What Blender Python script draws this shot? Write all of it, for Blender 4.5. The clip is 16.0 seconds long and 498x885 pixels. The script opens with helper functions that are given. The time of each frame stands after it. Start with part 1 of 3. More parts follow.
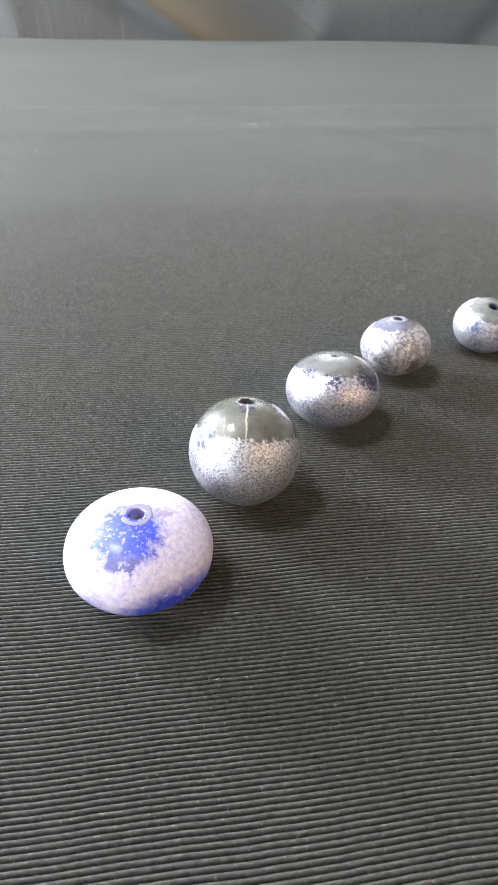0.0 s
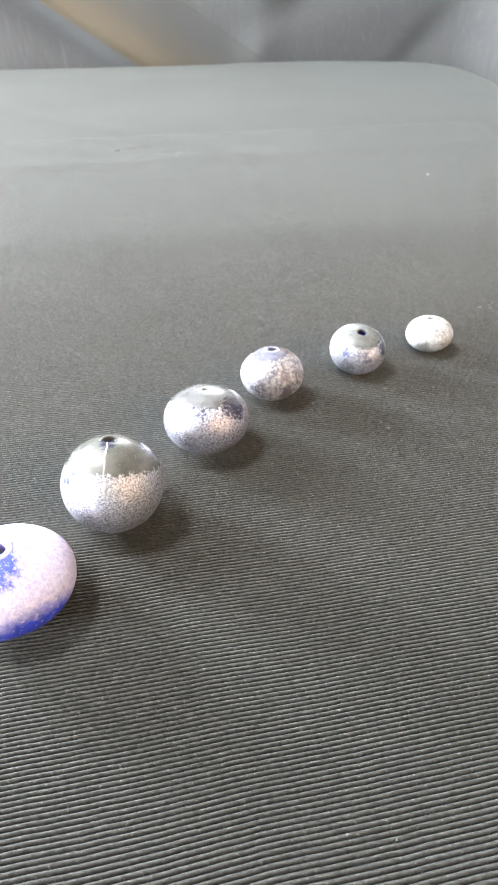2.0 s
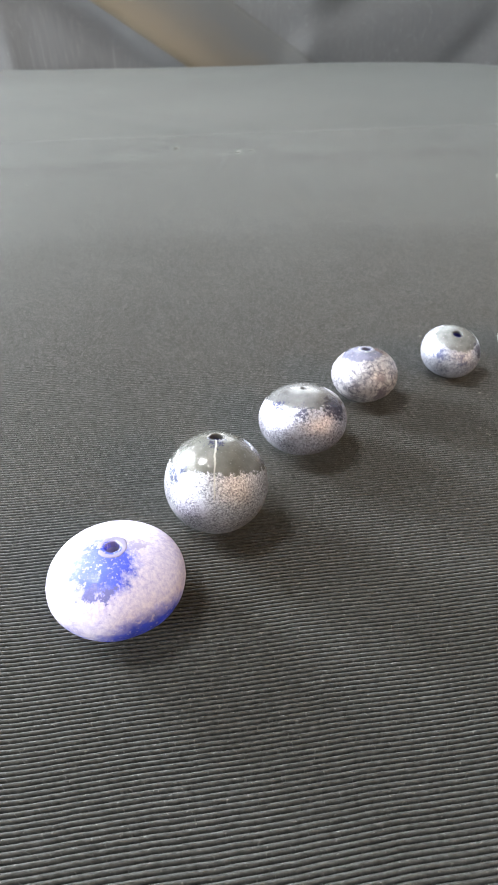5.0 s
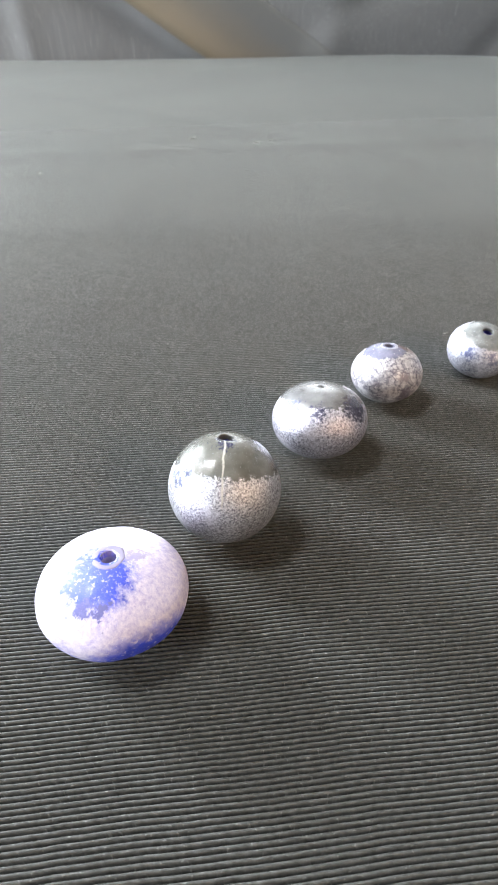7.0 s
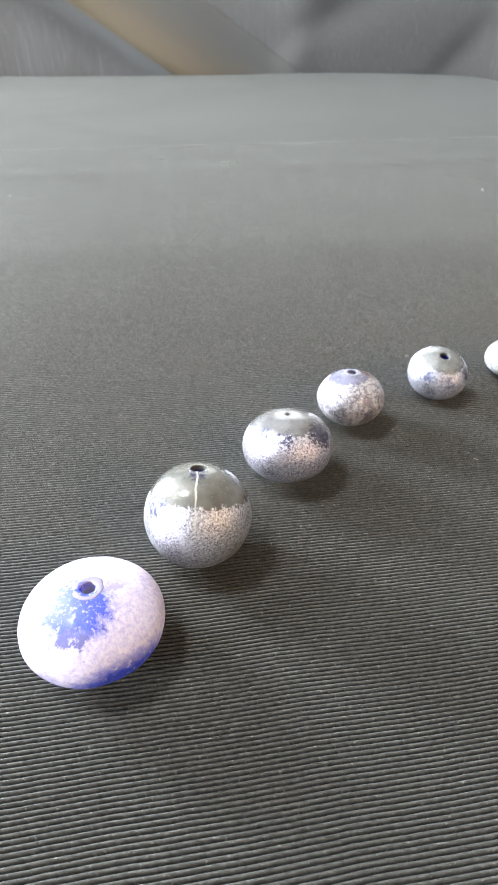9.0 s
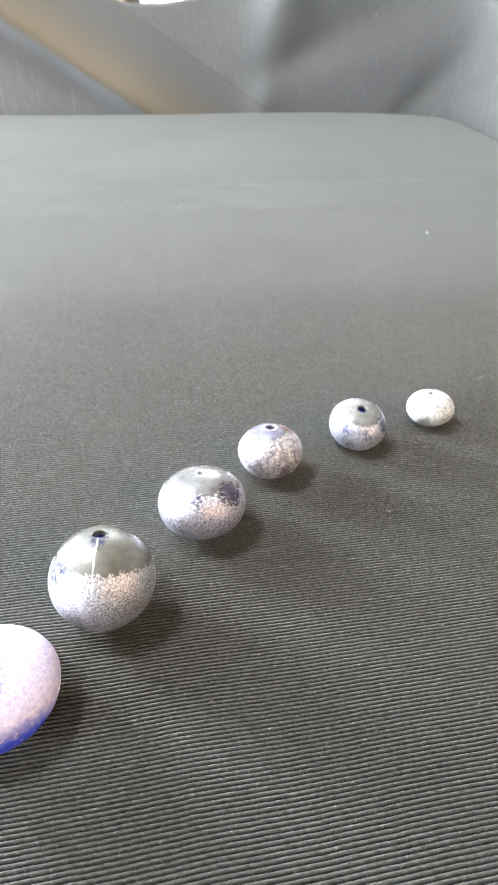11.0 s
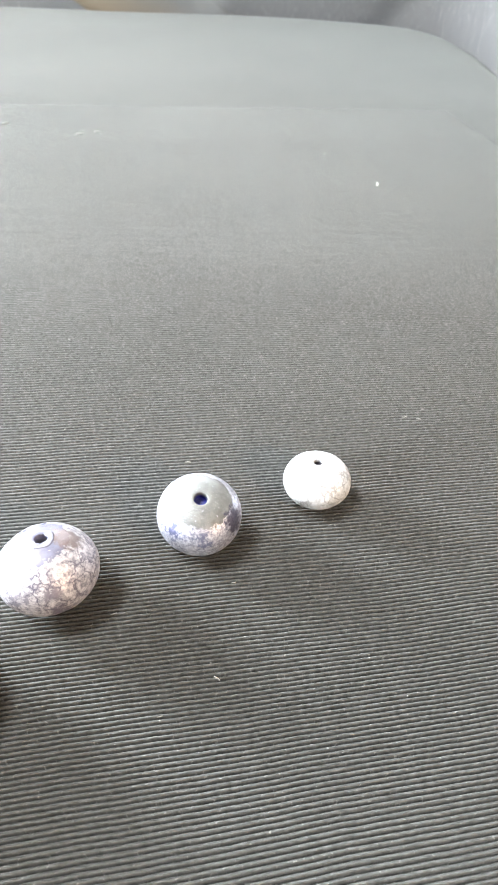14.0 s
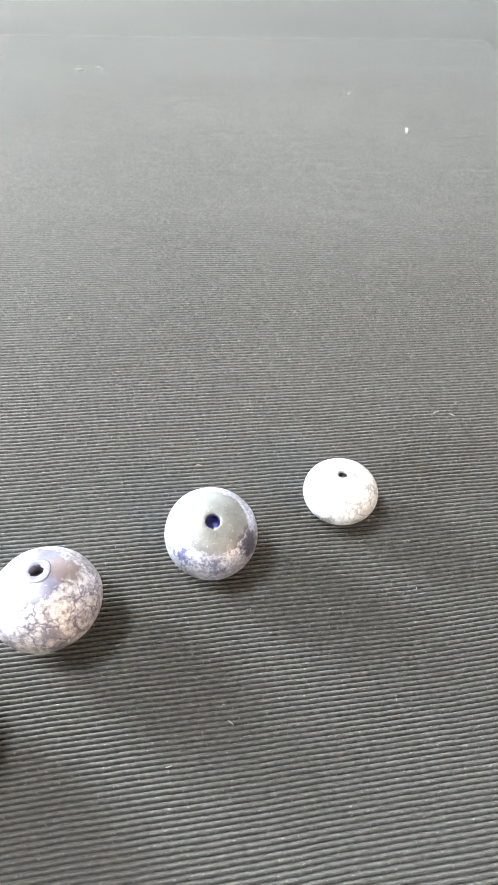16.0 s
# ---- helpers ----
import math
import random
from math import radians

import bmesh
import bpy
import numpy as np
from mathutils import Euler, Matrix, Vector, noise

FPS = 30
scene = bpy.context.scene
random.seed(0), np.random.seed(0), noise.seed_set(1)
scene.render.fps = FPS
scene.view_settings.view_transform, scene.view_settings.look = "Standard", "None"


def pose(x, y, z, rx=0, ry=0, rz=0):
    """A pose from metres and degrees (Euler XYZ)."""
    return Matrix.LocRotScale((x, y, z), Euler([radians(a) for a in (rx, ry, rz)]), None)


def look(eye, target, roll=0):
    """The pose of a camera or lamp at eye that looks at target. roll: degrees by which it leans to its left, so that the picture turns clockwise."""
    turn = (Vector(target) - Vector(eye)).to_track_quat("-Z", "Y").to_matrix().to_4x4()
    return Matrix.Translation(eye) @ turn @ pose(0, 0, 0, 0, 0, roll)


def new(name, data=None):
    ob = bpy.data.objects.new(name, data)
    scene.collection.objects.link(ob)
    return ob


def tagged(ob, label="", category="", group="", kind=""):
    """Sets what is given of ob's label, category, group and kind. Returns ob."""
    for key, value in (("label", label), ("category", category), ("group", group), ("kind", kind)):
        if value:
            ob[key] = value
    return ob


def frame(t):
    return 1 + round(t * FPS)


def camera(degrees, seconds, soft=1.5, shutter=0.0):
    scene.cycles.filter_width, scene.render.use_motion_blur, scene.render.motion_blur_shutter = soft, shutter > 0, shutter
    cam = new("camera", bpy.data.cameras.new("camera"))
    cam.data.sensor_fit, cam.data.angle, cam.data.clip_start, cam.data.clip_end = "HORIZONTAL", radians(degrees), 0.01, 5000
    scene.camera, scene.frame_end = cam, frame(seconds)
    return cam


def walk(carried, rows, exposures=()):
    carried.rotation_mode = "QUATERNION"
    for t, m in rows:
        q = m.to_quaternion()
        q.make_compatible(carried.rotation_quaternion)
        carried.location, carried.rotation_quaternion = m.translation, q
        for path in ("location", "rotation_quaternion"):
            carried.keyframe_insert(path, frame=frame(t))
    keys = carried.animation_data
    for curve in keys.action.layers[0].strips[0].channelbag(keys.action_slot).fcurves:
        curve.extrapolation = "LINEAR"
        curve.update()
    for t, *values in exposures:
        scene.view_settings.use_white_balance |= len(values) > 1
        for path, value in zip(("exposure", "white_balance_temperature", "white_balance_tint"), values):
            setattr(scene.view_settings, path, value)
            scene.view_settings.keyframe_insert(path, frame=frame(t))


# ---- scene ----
cam = camera(47.65, 16.0, 1.25)
PATH = [
    (0, (-0.00016, -0.001, 0.07409), (0.01142, 0.75104, -0.58493), 0.12),
    (0.5, (0.00411, -0.00276, 0.07715), (0.01981, 0.75342, -0.57704), -0.38),
    (1, (0.00373, -0.00333, 0.0787), (0.02724, 0.75414, -0.57376), 0.14),
    (1.5, (0.01173, -0.00513, 0.08225), (0.05011, 0.75441, -0.56707), -1.03),
    (2, (0.02116, -0.00738, 0.08369), (0.0691, 0.75318, -0.5638), -1.45),
    (2.5, (0.01189, -0.00615, 0.08499), (0.03189, 0.75767, -0.56012), -1.96),
    (3, (0.00517, -0.00628, 0.08429), (0.02604, 0.75847, -0.55971), -1.18),
    (3.5, (0.00512, -0.0057, 0.08333), (0.01726, 0.75928, -0.56062), -1.49),
    (6, (0.00836, 0.00128, 0.08077), (0.00694, 0.76769, -0.56159), -1.94),
    (6.5, (0.01056, 0.00528, 0.08067), (-0.01572, 0.78276, -0.54769), -2.05),
    (7, (0.00589, 0.00307, 0.07641), (-0.01038, 0.76575, -0.57016), -1.56),
    (7.5, (0.0044, 0.00156, 0.08389), (0.00405, 0.77092, -0.55492), -1.44),
    (8, (0.00433, 0.00047, 0.0826), (0.02306, 0.76999, -0.55575), -0.81),
    (10.5, (0.01734, 0.00321, 0.08514), (0.0529, 0.78792, -0.5337), -0.87),
    (11, (0.0224, 0.00242, 0.09085), (0.0752, 0.79558, -0.51587), -0.45),
    (11.5, (0.03133, 0.00541, 0.08908), (0.10234, 0.7962, -0.51887), -0.20),
    (12, (0.03869, 0.00841, 0.09381), (0.13325, 0.80701, -0.50057), 0.44),
    (12.5, (0.04438, 0.01889, 0.08481), (0.15056, 0.79072, -0.54209), 1.30),
    (13, (0.05712, 0.03813, 0.08234), (0.17226, 0.79737, -0.5582), 2.44),
    (13.5, (0.05834, 0.04595, 0.08069), (0.16353, 0.79109, -0.57788), 2.70),
    (14, (0.05882, 0.05739, 0.08263), (0.14517, 0.77126, -0.61231), 2.96),
    (14.5, (0.05585, 0.06351, 0.08438), (0.14179, 0.75675, -0.63118), 4.14),
    (15, (0.05734, 0.06739, 0.08172), (0.12753, 0.74626, -0.64918), 2.77),
    (15.5, (0.05868, 0.07116, 0.08045), (0.12962, 0.7248, -0.67302), 3.04),
    (16, (0.05885, 0.07237, 0.08272), (0.12431, 0.71671, -0.67921), 2.66),
]
EXPOSURES = [(0.0, 0.27), (1.0, 0.42), (1.5, 0.62), (2.0, 0.97), (2.5, 0.82), (3.0, 0.47), (3.5, 0.32), (6.0, 0.42), (7.0, 0.45), (7.5, 0.2), (8.0, 0.45), (10.5, 0.72), (11.0, 0.97), (12.0, 1.22), (13.5, 1.47), (14.5, 1.24), (16.0, 1.22)]
walk(cam, [(t, look(eye, target, roll)) for t, eye, target, roll in PATH], EXPOSURES)
cam.data.dof.use_dof = True
cam.data.dof.focus_distance = 0.085
cam.data.dof.aperture_fstop = 75.0

# ---- world and lights ----
world = bpy.data.worlds.new("sky")
scene.world = world
world.use_nodes = True
wn = world.node_tree.nodes
sky = wn.new("ShaderNodeTexSky")
sky.sky_type = "NISHITA"
sky.sun_disc = False
sky.sun_elevation, sky.sun_rotation = radians(35), radians(-60)
wn["Background"].inputs["Strength"].default_value = 0.12
world.node_tree.links.new(sky.outputs["Color"], wn["Background"].inputs["Color"])


def area_lamp(name, eye, target, width, height, watts, colour):
    data = bpy.data.lights.new(name, "AREA")
    data.shape, data.size, data.size_y = "RECTANGLE", width, height
    data.energy, data.color = watts, colour
    ob = new(name, data)
    ob.matrix_world = look(eye, target)
    return ob


area_lamp("left_window_light", (-1.24, 0.95, 0.47), (0.03, 0.10, 0.0), 0.34, 0.40, 68.0, (0.87, 0.945, 1.0))
area_lamp("near_window_light", (-1.24, -0.38, 0.30), (0.03, 0.10, 0.02), 0.46, 0.46, 18.0, (0.90, 0.96, 1.0))
area_lamp("back_window_light", (0.25, 2.16, 0.75), (0.1, 0.1, 0.1), 1.0, 1.2, 6.0, (0.88, 0.95, 1.0))
area_lamp("ceiling_lamp_light", (-0.66, 0.24, 1.58), (0.03, 0.09, 0.0), 0.30, 0.30, 23.0, (0.97, 0.98, 0.97))
area_lamp("warm_lamp_light", (0.80, -0.72, 0.62), (0.03, 0.09, 0.0), 0.22, 0.22, 3.8, (1.0, 0.64, 0.36))


# ---- node helpers ----
def material(name):
    m = bpy.data.materials.new(name)
    m.use_nodes = True
    return m, m.node_tree.nodes, m.node_tree.links, m.node_tree.nodes["Principled BSDF"]


def node(nodes, kind, **values):
    n = nodes.new(kind)
    for key, value in values.items():
        n.inputs[key.replace("_", " ")].default_value = value
    return n


def ramp(nodes, links, fac, a, b, ca=(0, 0, 0, 1), cb=(1, 1, 1, 1)):
    r = nodes.new("ShaderNodeValToRGB")
    r.color_ramp.elements[0].position, r.color_ramp.elements[1].position = a, b
    r.color_ramp.elements[0].color, r.color_ramp.elements[1].color = ca, cb
    links.new(fac, r.inputs["Fac"])
    return r.outputs["Color"]


def mix(nodes, links, fac, a, b, blend="MIX"):
    m = nodes.new("ShaderNodeMix")
    m.data_type, m.blend_type = "RGBA", blend
    for socket, value in ((m.inputs[0], fac), (m.inputs[6], a), (m.inputs[7], b)):
        if isinstance(value, (float, int)):
            socket.default_value = value
        elif isinstance(value, tuple):
            socket.default_value = (*value, 1.0) if len(value) == 3 else value
        else:
            links.new(value, socket)
    return m.outputs[2]


def mathn(nodes, links, op, a, b=0.0):
    m = nodes.new("ShaderNodeMath")
    m.operation = op
    for socket, value in ((m.inputs[0], a), (m.inputs[1], b)):
        if isinstance(value, (float, int)):
            socket.default_value = value
        else:
            links.new(value, socket)
    return m.outputs[0]


def noise_tex(nodes, links, coord, scale, detail=4.0, rough=0.55):
    n = node(nodes, "ShaderNodeTexNoise", Scale=scale, Detail=detail, Roughness=rough)
    links.new(coord, n.inputs["Vector"])
    return n.outputs["Fac"]


def bump(nodes, links, height, strength, distance, normal=None):
    b = node(nodes, "ShaderNodeBump", Strength=strength, Distance=distance)
    links.new(height, b.inputs["Height"])
    if normal is not None:
        links.new(normal, b.inputs["Normal"])
    return b.outputs["Normal"]


def mapped(nodes, links, coord, scale, turn=0.0):
    m = nodes.new("ShaderNodeMapping")
    m.inputs["Scale"].default_value = scale
    m.inputs["Rotation"].default_value = (0, 0, turn)
    links.new(coord, m.inputs["Vector"])
    return m.outputs["Vector"]


# ---- materials ----
RIB_TURN = radians(4.8)


def cloth_material(name, dark, light, sheen, rough=0.52, gloss=0.42, relief=0.00010, soft=0.4):
    m, n, l, p = material(name)
    co = n.new("ShaderNodeTexCoord").outputs["Object"]
    thread = noise_tex(n, l, mapped(n, l, co, (1 / 0.0009, 1 / 0.00035, 1), -RIB_TURN), 1.0, 3.0)
    slant = noise_tex(n, l, mapped(n, l, co, (1 / 0.0003, 1 / 0.0010, 1), -RIB_TURN - 0.5), 1.0, 2.0)
    broad = noise_tex(n, l, co, 14.0, 4.0)
    fleck = noise_tex(n, l, mapped(n, l, co, (1 / 0.0007, 1 / 0.00045, 1), -RIB_TURN), 1.0, 2.0, 0.7)
    c = mix(n, l, ramp(n, l, thread, 0.30, 0.72), dark, light)
    c = mix(n, l, mathn(n, l, "MULTIPLY", ramp(n, l, broad, 0.35, 0.7), 0.25), c, light)
    c = mix(n, l, mathn(n, l, "MULTIPLY", ramp(n, l, fleck, 0.62, 0.76), 0.6), c, tuple(min(1.0, 3.4 * k) for k in light))
    l.new(c, p.inputs["Base Color"])
    p.inputs["Roughness"].default_value = rough
    p.inputs["Specular IOR Level"].default_value = gloss
    p.inputs["Sheen Weight"].default_value = sheen
    p.inputs["Sheen Roughness"].default_value = soft
    p.inputs["Sheen Tint"].default_value = (0.92, 0.94, 0.91, 1)
    height = mathn(n, l, "ADD", thread, mathn(n, l, "MULTIPLY", slant, 0.8))
    l.new(bump(n, l, height, 0.8, relief), p.inputs["Normal"])
    return m


CLOTH = cloth_material("black_ribbed_cloth", (0.029, 0.0293, 0.0285), (0.095, 0.0962, 0.0935), 0.30, 0.66, 0.25, 0.0001, 0.30)
# Same cloth beyond the weave; groove shade and warm light are in its colour.
CLOTH_SHADED = cloth_material("black_ribbed_cloth_shaded", (0.0240, 0.0238, 0.0225), (0.071, 0.0705, 0.0668), 0.11, 0.82, 0.10)
DRAPE = cloth_material("grey_drape_cloth", (0.14, 0.14, 0.142), (0.180, 0.181, 0.184), 0.2, 0.85, 0.15)
# Warm light on the drape, put into the colour, fading to drape grey.
WARM_STRIP, fn, fl, fp = material("drape_warm_light")
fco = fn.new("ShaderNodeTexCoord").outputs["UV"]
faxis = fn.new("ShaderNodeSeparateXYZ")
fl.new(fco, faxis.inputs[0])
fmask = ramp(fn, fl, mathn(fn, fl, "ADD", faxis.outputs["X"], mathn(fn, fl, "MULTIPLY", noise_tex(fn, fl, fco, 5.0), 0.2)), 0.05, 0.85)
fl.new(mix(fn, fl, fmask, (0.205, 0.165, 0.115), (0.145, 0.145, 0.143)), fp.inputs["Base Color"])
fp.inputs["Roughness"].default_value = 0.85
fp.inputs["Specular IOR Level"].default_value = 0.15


def plain_material(name, colour, rough=0.7, grain=30.0, amount=0.12):
    m, n, l, p = material(name)
    co = n.new("ShaderNodeTexCoord").outputs["Object"]
    v = noise_tex(n, l, co, grain, 5.0)
    dark = tuple(k * (1 - amount) for k in colour)
    l.new(mix(n, l, v, dark, colour), p.inputs["Base Color"])
    p.inputs["Roughness"].default_value = rough
    l.new(bump(n, l, v, 0.2, 0.002), p.inputs["Normal"])
    return m


PAINT = plain_material("grey_wall_paint", (0.30, 0.30, 0.29), 0.8)
BEIGE = plain_material("beige_wall_paint", (0.34, 0.26, 0.17), 0.8)
WARM = plain_material("beige_curtain_cloth", (0.62, 0.46, 0.32), 0.9, 60.0, 0.25)
WOOD = plain_material("brown_wood", (0.22, 0.12, 0.06), 0.5, 20.0, 0.4)
LINT = plain_material("pale_lint", (0.28, 0.28, 0.26), 0.9, 2000.0, 0.2)

PANE, pn, pl, pp = material("window_glass")
pp.inputs["Transmission Weight"].default_value = 1.0
pp.inputs["Roughness"].default_value = 0.0
pp.inputs["IOR"].default_value = 1.45
SKYGLOW, gn, gl, gp = material("bright_sky_distance")
gp.inputs["Base Color"].default_value = (0.8, 0.85, 0.9, 1)
gp.inputs["Emission Color"].default_value = (0.95, 0.98, 1.0, 1)
gp.inputs["Emission Strength"].default_value = 4.0


def bead_material(name, frost, speck, speck_amount, glaze, glaze_rough, patches, spots=(), crack=0.0, cell=7.0, metal=0.0, soft=0.05, seam=0.0, frost_rough=0.38, flakes=0.64):
    """Frosted glaze over glass. patches: (direction, reach, ragged edge) of bare glossy glaze; spots: (direction, reach, colour)."""
    m, n, l, p = material(name)
    co = n.new("ShaderNodeTexCoord").outputs["Object"]
    norm = n.new("ShaderNodeVectorMath")
    norm.operation = "NORMALIZE"
    l.new(co, norm.inputs[0])
    way = norm.outputs[0]
    # frost with dark pores and broad clouds
    fine = noise_tex(n, l, way, cell * 2.2, 6.0, 0.75)
    cloud = noise_tex(n, l, way, 2.4, 4.0, 0.6)
    pore = mathn(n, l, "MULTIPLY", ramp(n, l, fine, 0.40, 0.64), speck_amount)
    pore = mathn(n, l, "MULTIPLY", pore, ramp(n, l, cloud, 0.14, 0.46))
    col = mix(n, l, pore, frost, speck)
    if crack:
        v = node(n, "ShaderNodeTexVoronoi", Scale=cell * 0.7)
        v.feature = "DISTANCE_TO_EDGE"
        wob = n.new("ShaderNodeVectorMath")
        wob.operation = "ADD"
        nz = node(n, "ShaderNodeTexNoise", Scale=6.0, Detail=3.0)
        l.new(way, nz.inputs["Vector"])
        l.new(way, wob.inputs[0])
        sc = n.new("ShaderNodeVectorMath")
        sc.operation = "SCALE"
        sc.inputs["Scale"].default_value = 0.35
        l.new(nz.outputs["Color"], sc.inputs[0])
        l.new(sc.outputs[0], wob.inputs[1])
        l.new(wob.outputs[0], v.inputs["Vector"])
        line = ramp(n, l, v.outputs["Distance"], 0.0, 0.09, (1, 1, 1, 1), (0, 0, 0, 1))
        line = mathn(n, l, "MULTIPLY", line, mathn(n, l, "MULTIPLY", ramp(n, l, cloud, 0.34, 0.54), crack))
        col = mix(n, l, line, col, speck)
    edge = noise_tex(n, l, way, cell, 6.0, 0.7)
    total = None
    for direction, reach, ragged in patches:
        dot = n.new("ShaderNodeVectorMath")
        dot.operation = "DOT_PRODUCT"
        dot.inputs[1].default_value = Vector(direction).normalized()
        l.new(way, dot.inputs[0])
        wobble = mathn(n, l, "MULTIPLY", mathn(n, l, "SUBTRACT", edge, 0.5), ragged)
        value = mathn(n, l, "ADD", dot.outputs["Value"], wobble)
        k = ramp(n, l, value, reach, min(0.999, reach + soft))
        total = k if total is None else mathn(n, l, "MAXIMUM", total, k)
    if total is not None:
        tone = mix(n, l, ramp(n, l, cloud, 0.3, 0.7), glaze, tuple(min(1, g * 1.9 + 0.01) for g in glaze))
        flake = ramp(n, l, noise_tex(n, l, way, cell * 2.6, 3.0), flakes, flakes + 0.06)
        keep = mathn(n, l, "MULTIPLY", total, mathn(n, l, "SUBTRACT", 1.0, mathn(n, l, "MULTIPLY", flake, 0.55)))
        col = mix(n, l, keep, col, tone)
        l.new(mix(n, l, keep, (frost_rough,) * 3, (glaze_rough,) * 3), p.inputs["Roughness"])
        l.new(mathn(n, l, "MULTIPLY", mathn(n, l, "SUBTRACT", 1.0, keep), metal), p.inputs["Metallic"])
        l.new(mathn(n, l, "MULTIPLY", keep, 0.7 if glaze_rough < 0.15 else 0.15), p.inputs["Coat Weight"])
    else:
        p.inputs["Roughness"].default_value = 0.5
    for direction, reach, colour in spots:
        dot = n.new("ShaderNodeVectorMath")
        dot.operation = "DOT_PRODUCT"
        dot.inputs[1].default_value = Vector(direction).normalized()
        l.new(way, dot.inputs[0])
        value = mathn(n, l, "ADD", dot.outputs["Value"], mathn(n, l, "MULTIPLY", mathn(n, l, "SUBTRACT", edge, 0.5), 0.25))
        col = mix(n, l, mathn(n, l, "MULTIPLY", ramp(n, l, value, reach, reach + 0.04), 0.9), col, colour)
    if seam:
        # a pale hairline crack running down from the hole
        axis = n.new("ShaderNodeSeparateXYZ")
        l.new(way, axis.inputs[0])
        off = mathn(n, l, "ADD", axis.outputs["X"], mathn(n, l, "MULTIPLY", mathn(n, l, "SUBTRACT", cloud, 0.5), 0.12))
        thin = ramp(n, l, mathn(n, l, "ABSOLUTE", off), 0.006, 0.022, (1, 1, 1, 1), (0, 0, 0, 1))
        front = ramp(n, l, mathn(n, l, "MULTIPLY", axis.outputs["Y"], -1.0), 0.10, 0.16)
        high = ramp(n, l, axis.outputs["Z"], 0.10, 0.25)
        col = mix(n, l, mathn(n, l, "MULTIPLY", mathn(n, l, "MULTIPLY", thin, front), mathn(n, l, "MULTIPLY", high, seam)), col, (0.62, 0.60, 0.56))
    l.new(col, p.inputs["Base Color"])
    p.inputs["Specular IOR Level"].default_value = 0.6
    p.inputs["Coat Roughness"].default_value = 0.12
    b = bump(n, l, fine, 0.7, 0.00012)
    l.new(bump(n, l, edge, 0.5, 0.00025, b), p.inputs["Normal"])
    return m


# ---- mesh helpers ----
def mesh_object(name, verts, faces, mat, parent=None, smooth=True):
    me = bpy.data.meshes.new(name)
    me.from_pydata(verts, [], faces)
    me.materials.append(mat)
    if smooth:
        me.polygons.foreach_set("use_smooth", [True] * len(me.polygons))
    me.update()
    ob = new(name, me)
    if parent is not None:
        ob.parent = parent
    return ob


def part(name, bm, mat, parent=None, label="", smooth=False):
    me = bpy.data.meshes.new(name)
    bm.to_mesh(me)
    bm.free()
    me.materials.append(mat)
    if smooth:
        me.polygons.foreach_set("use_smooth", [True] * len(me.polygons))
    ob = new(name, me)
    if parent is not None:
        ob.parent = parent
    if label:
        tagged(ob, label)
    return ob


def box(bm, x0, x1, y0, y1, z0, z1, bevel=0.0):
    made = bmesh.ops.create_cube(bm, size=1.0, matrix=Matrix.Translation(((x0 + x1) / 2, (y0 + y1) / 2, (z0 + z1) / 2)) @ Matrix.Diagonal((x1 - x0, y1 - y0, z1 - z0, 1)))
    if bevel:
        edges = list({e for v in made["verts"] for e in v.link_edges})
        bmesh.ops.bevel(bm, geom=edges, offset=bevel, segments=2, affect="EDGES")


def slab(name, x0, x1, y0, y1, z0, z1, mat, parent=None, bevel=0.0):
    bm = bmesh.new()
    box(bm, x0, x1, y0, y1, z0, z1, bevel)
    return part(name, bm, mat, parent)


def grid_faces(rows, cols, loop=False):
    out = []
    for i in range(rows - 1):
        for j in range(cols if loop else cols - 1):
            k = (j + 1) % cols
            out.append((i * cols + j, i * cols + k, (i + 1) * cols + k, (i + 1) * cols + j))
    return out


# ---- room ----
X0, X1, Y0, Y1, Z0, Z1 = -1.30, 0.98, -2.0, 2.25, -0.75, 1.75
tagged(slab("floor", X0 - 0.1, X1 + 0.1, Y0 - 0.1, Y1 + 0.1, Z0 - 0.1, Z0, WOOD), "brown wooden floor under the table", "floor", kind="structure")
tagged(slab("ceiling", X0 - 0.1, X1 + 0.1, Y0 - 0.1, Y1 + 0.1, Z1, Z1 + 0.1, PAINT), "plain grey painted ceiling", "ceiling", kind="structure")


def wall_with_window(name, axis, at, thick, a0, a1, w0, w1, h0, h1):
    bm = bmesh.new()
    for u0, u1, v0, v1 in ((a0, w0, Z0, Z1), (w1, a1, Z0, Z1), (w0, w1, Z0, h0), (w0, w1, h1, Z1)):
        if axis == "x":
            box(bm, at, at + thick, u0, u1, v0, v1)
        else:
            box(bm, u0, u1, at, at + thick, v0, v1)
    return tagged(part(name, bm, PAINT), "grey painted wall with a window opening", "wall", kind="structure")


bm = bmesh.new()
for u0, u1, v0, v1 in ((Y0, -0.75, Z0, Z1), (-0.75, 0.0, Z0, -0.03), (-0.75, 0.0, 0.65, Z1), (0.0, 0.65, Z0, Z1), (0.65, 1.25, Z0, 0.17), (0.65, 1.25, 0.77, Z1), (1.25, Y1, Z0, Z1)):
    box(bm, X0 - 0.1, X0, u0, u1, v0, v1)
tagged(part("wall_west", bm, PAINT), "grey painted wall with two window openings", "wall", kind="structure")
wall_with_window("wall_north", "y", Y1, 0.1, X0 - 0.1, X1 + 0.1, -0.20, 0.80, -0.05, 1.40)
tagged(slab("wall_east", X1, X1 + 0.1, Y0, Y1, Z0, Z1, BEIGE), "plain beige painted wall", "wall", kind="structure")
tagged(slab("wall_south", X0 - 0.1, X1 + 0.1, Y0 - 0.1, Y0, Z0, Z1, PAINT), "plain grey painted wall", "wall", kind="structure")


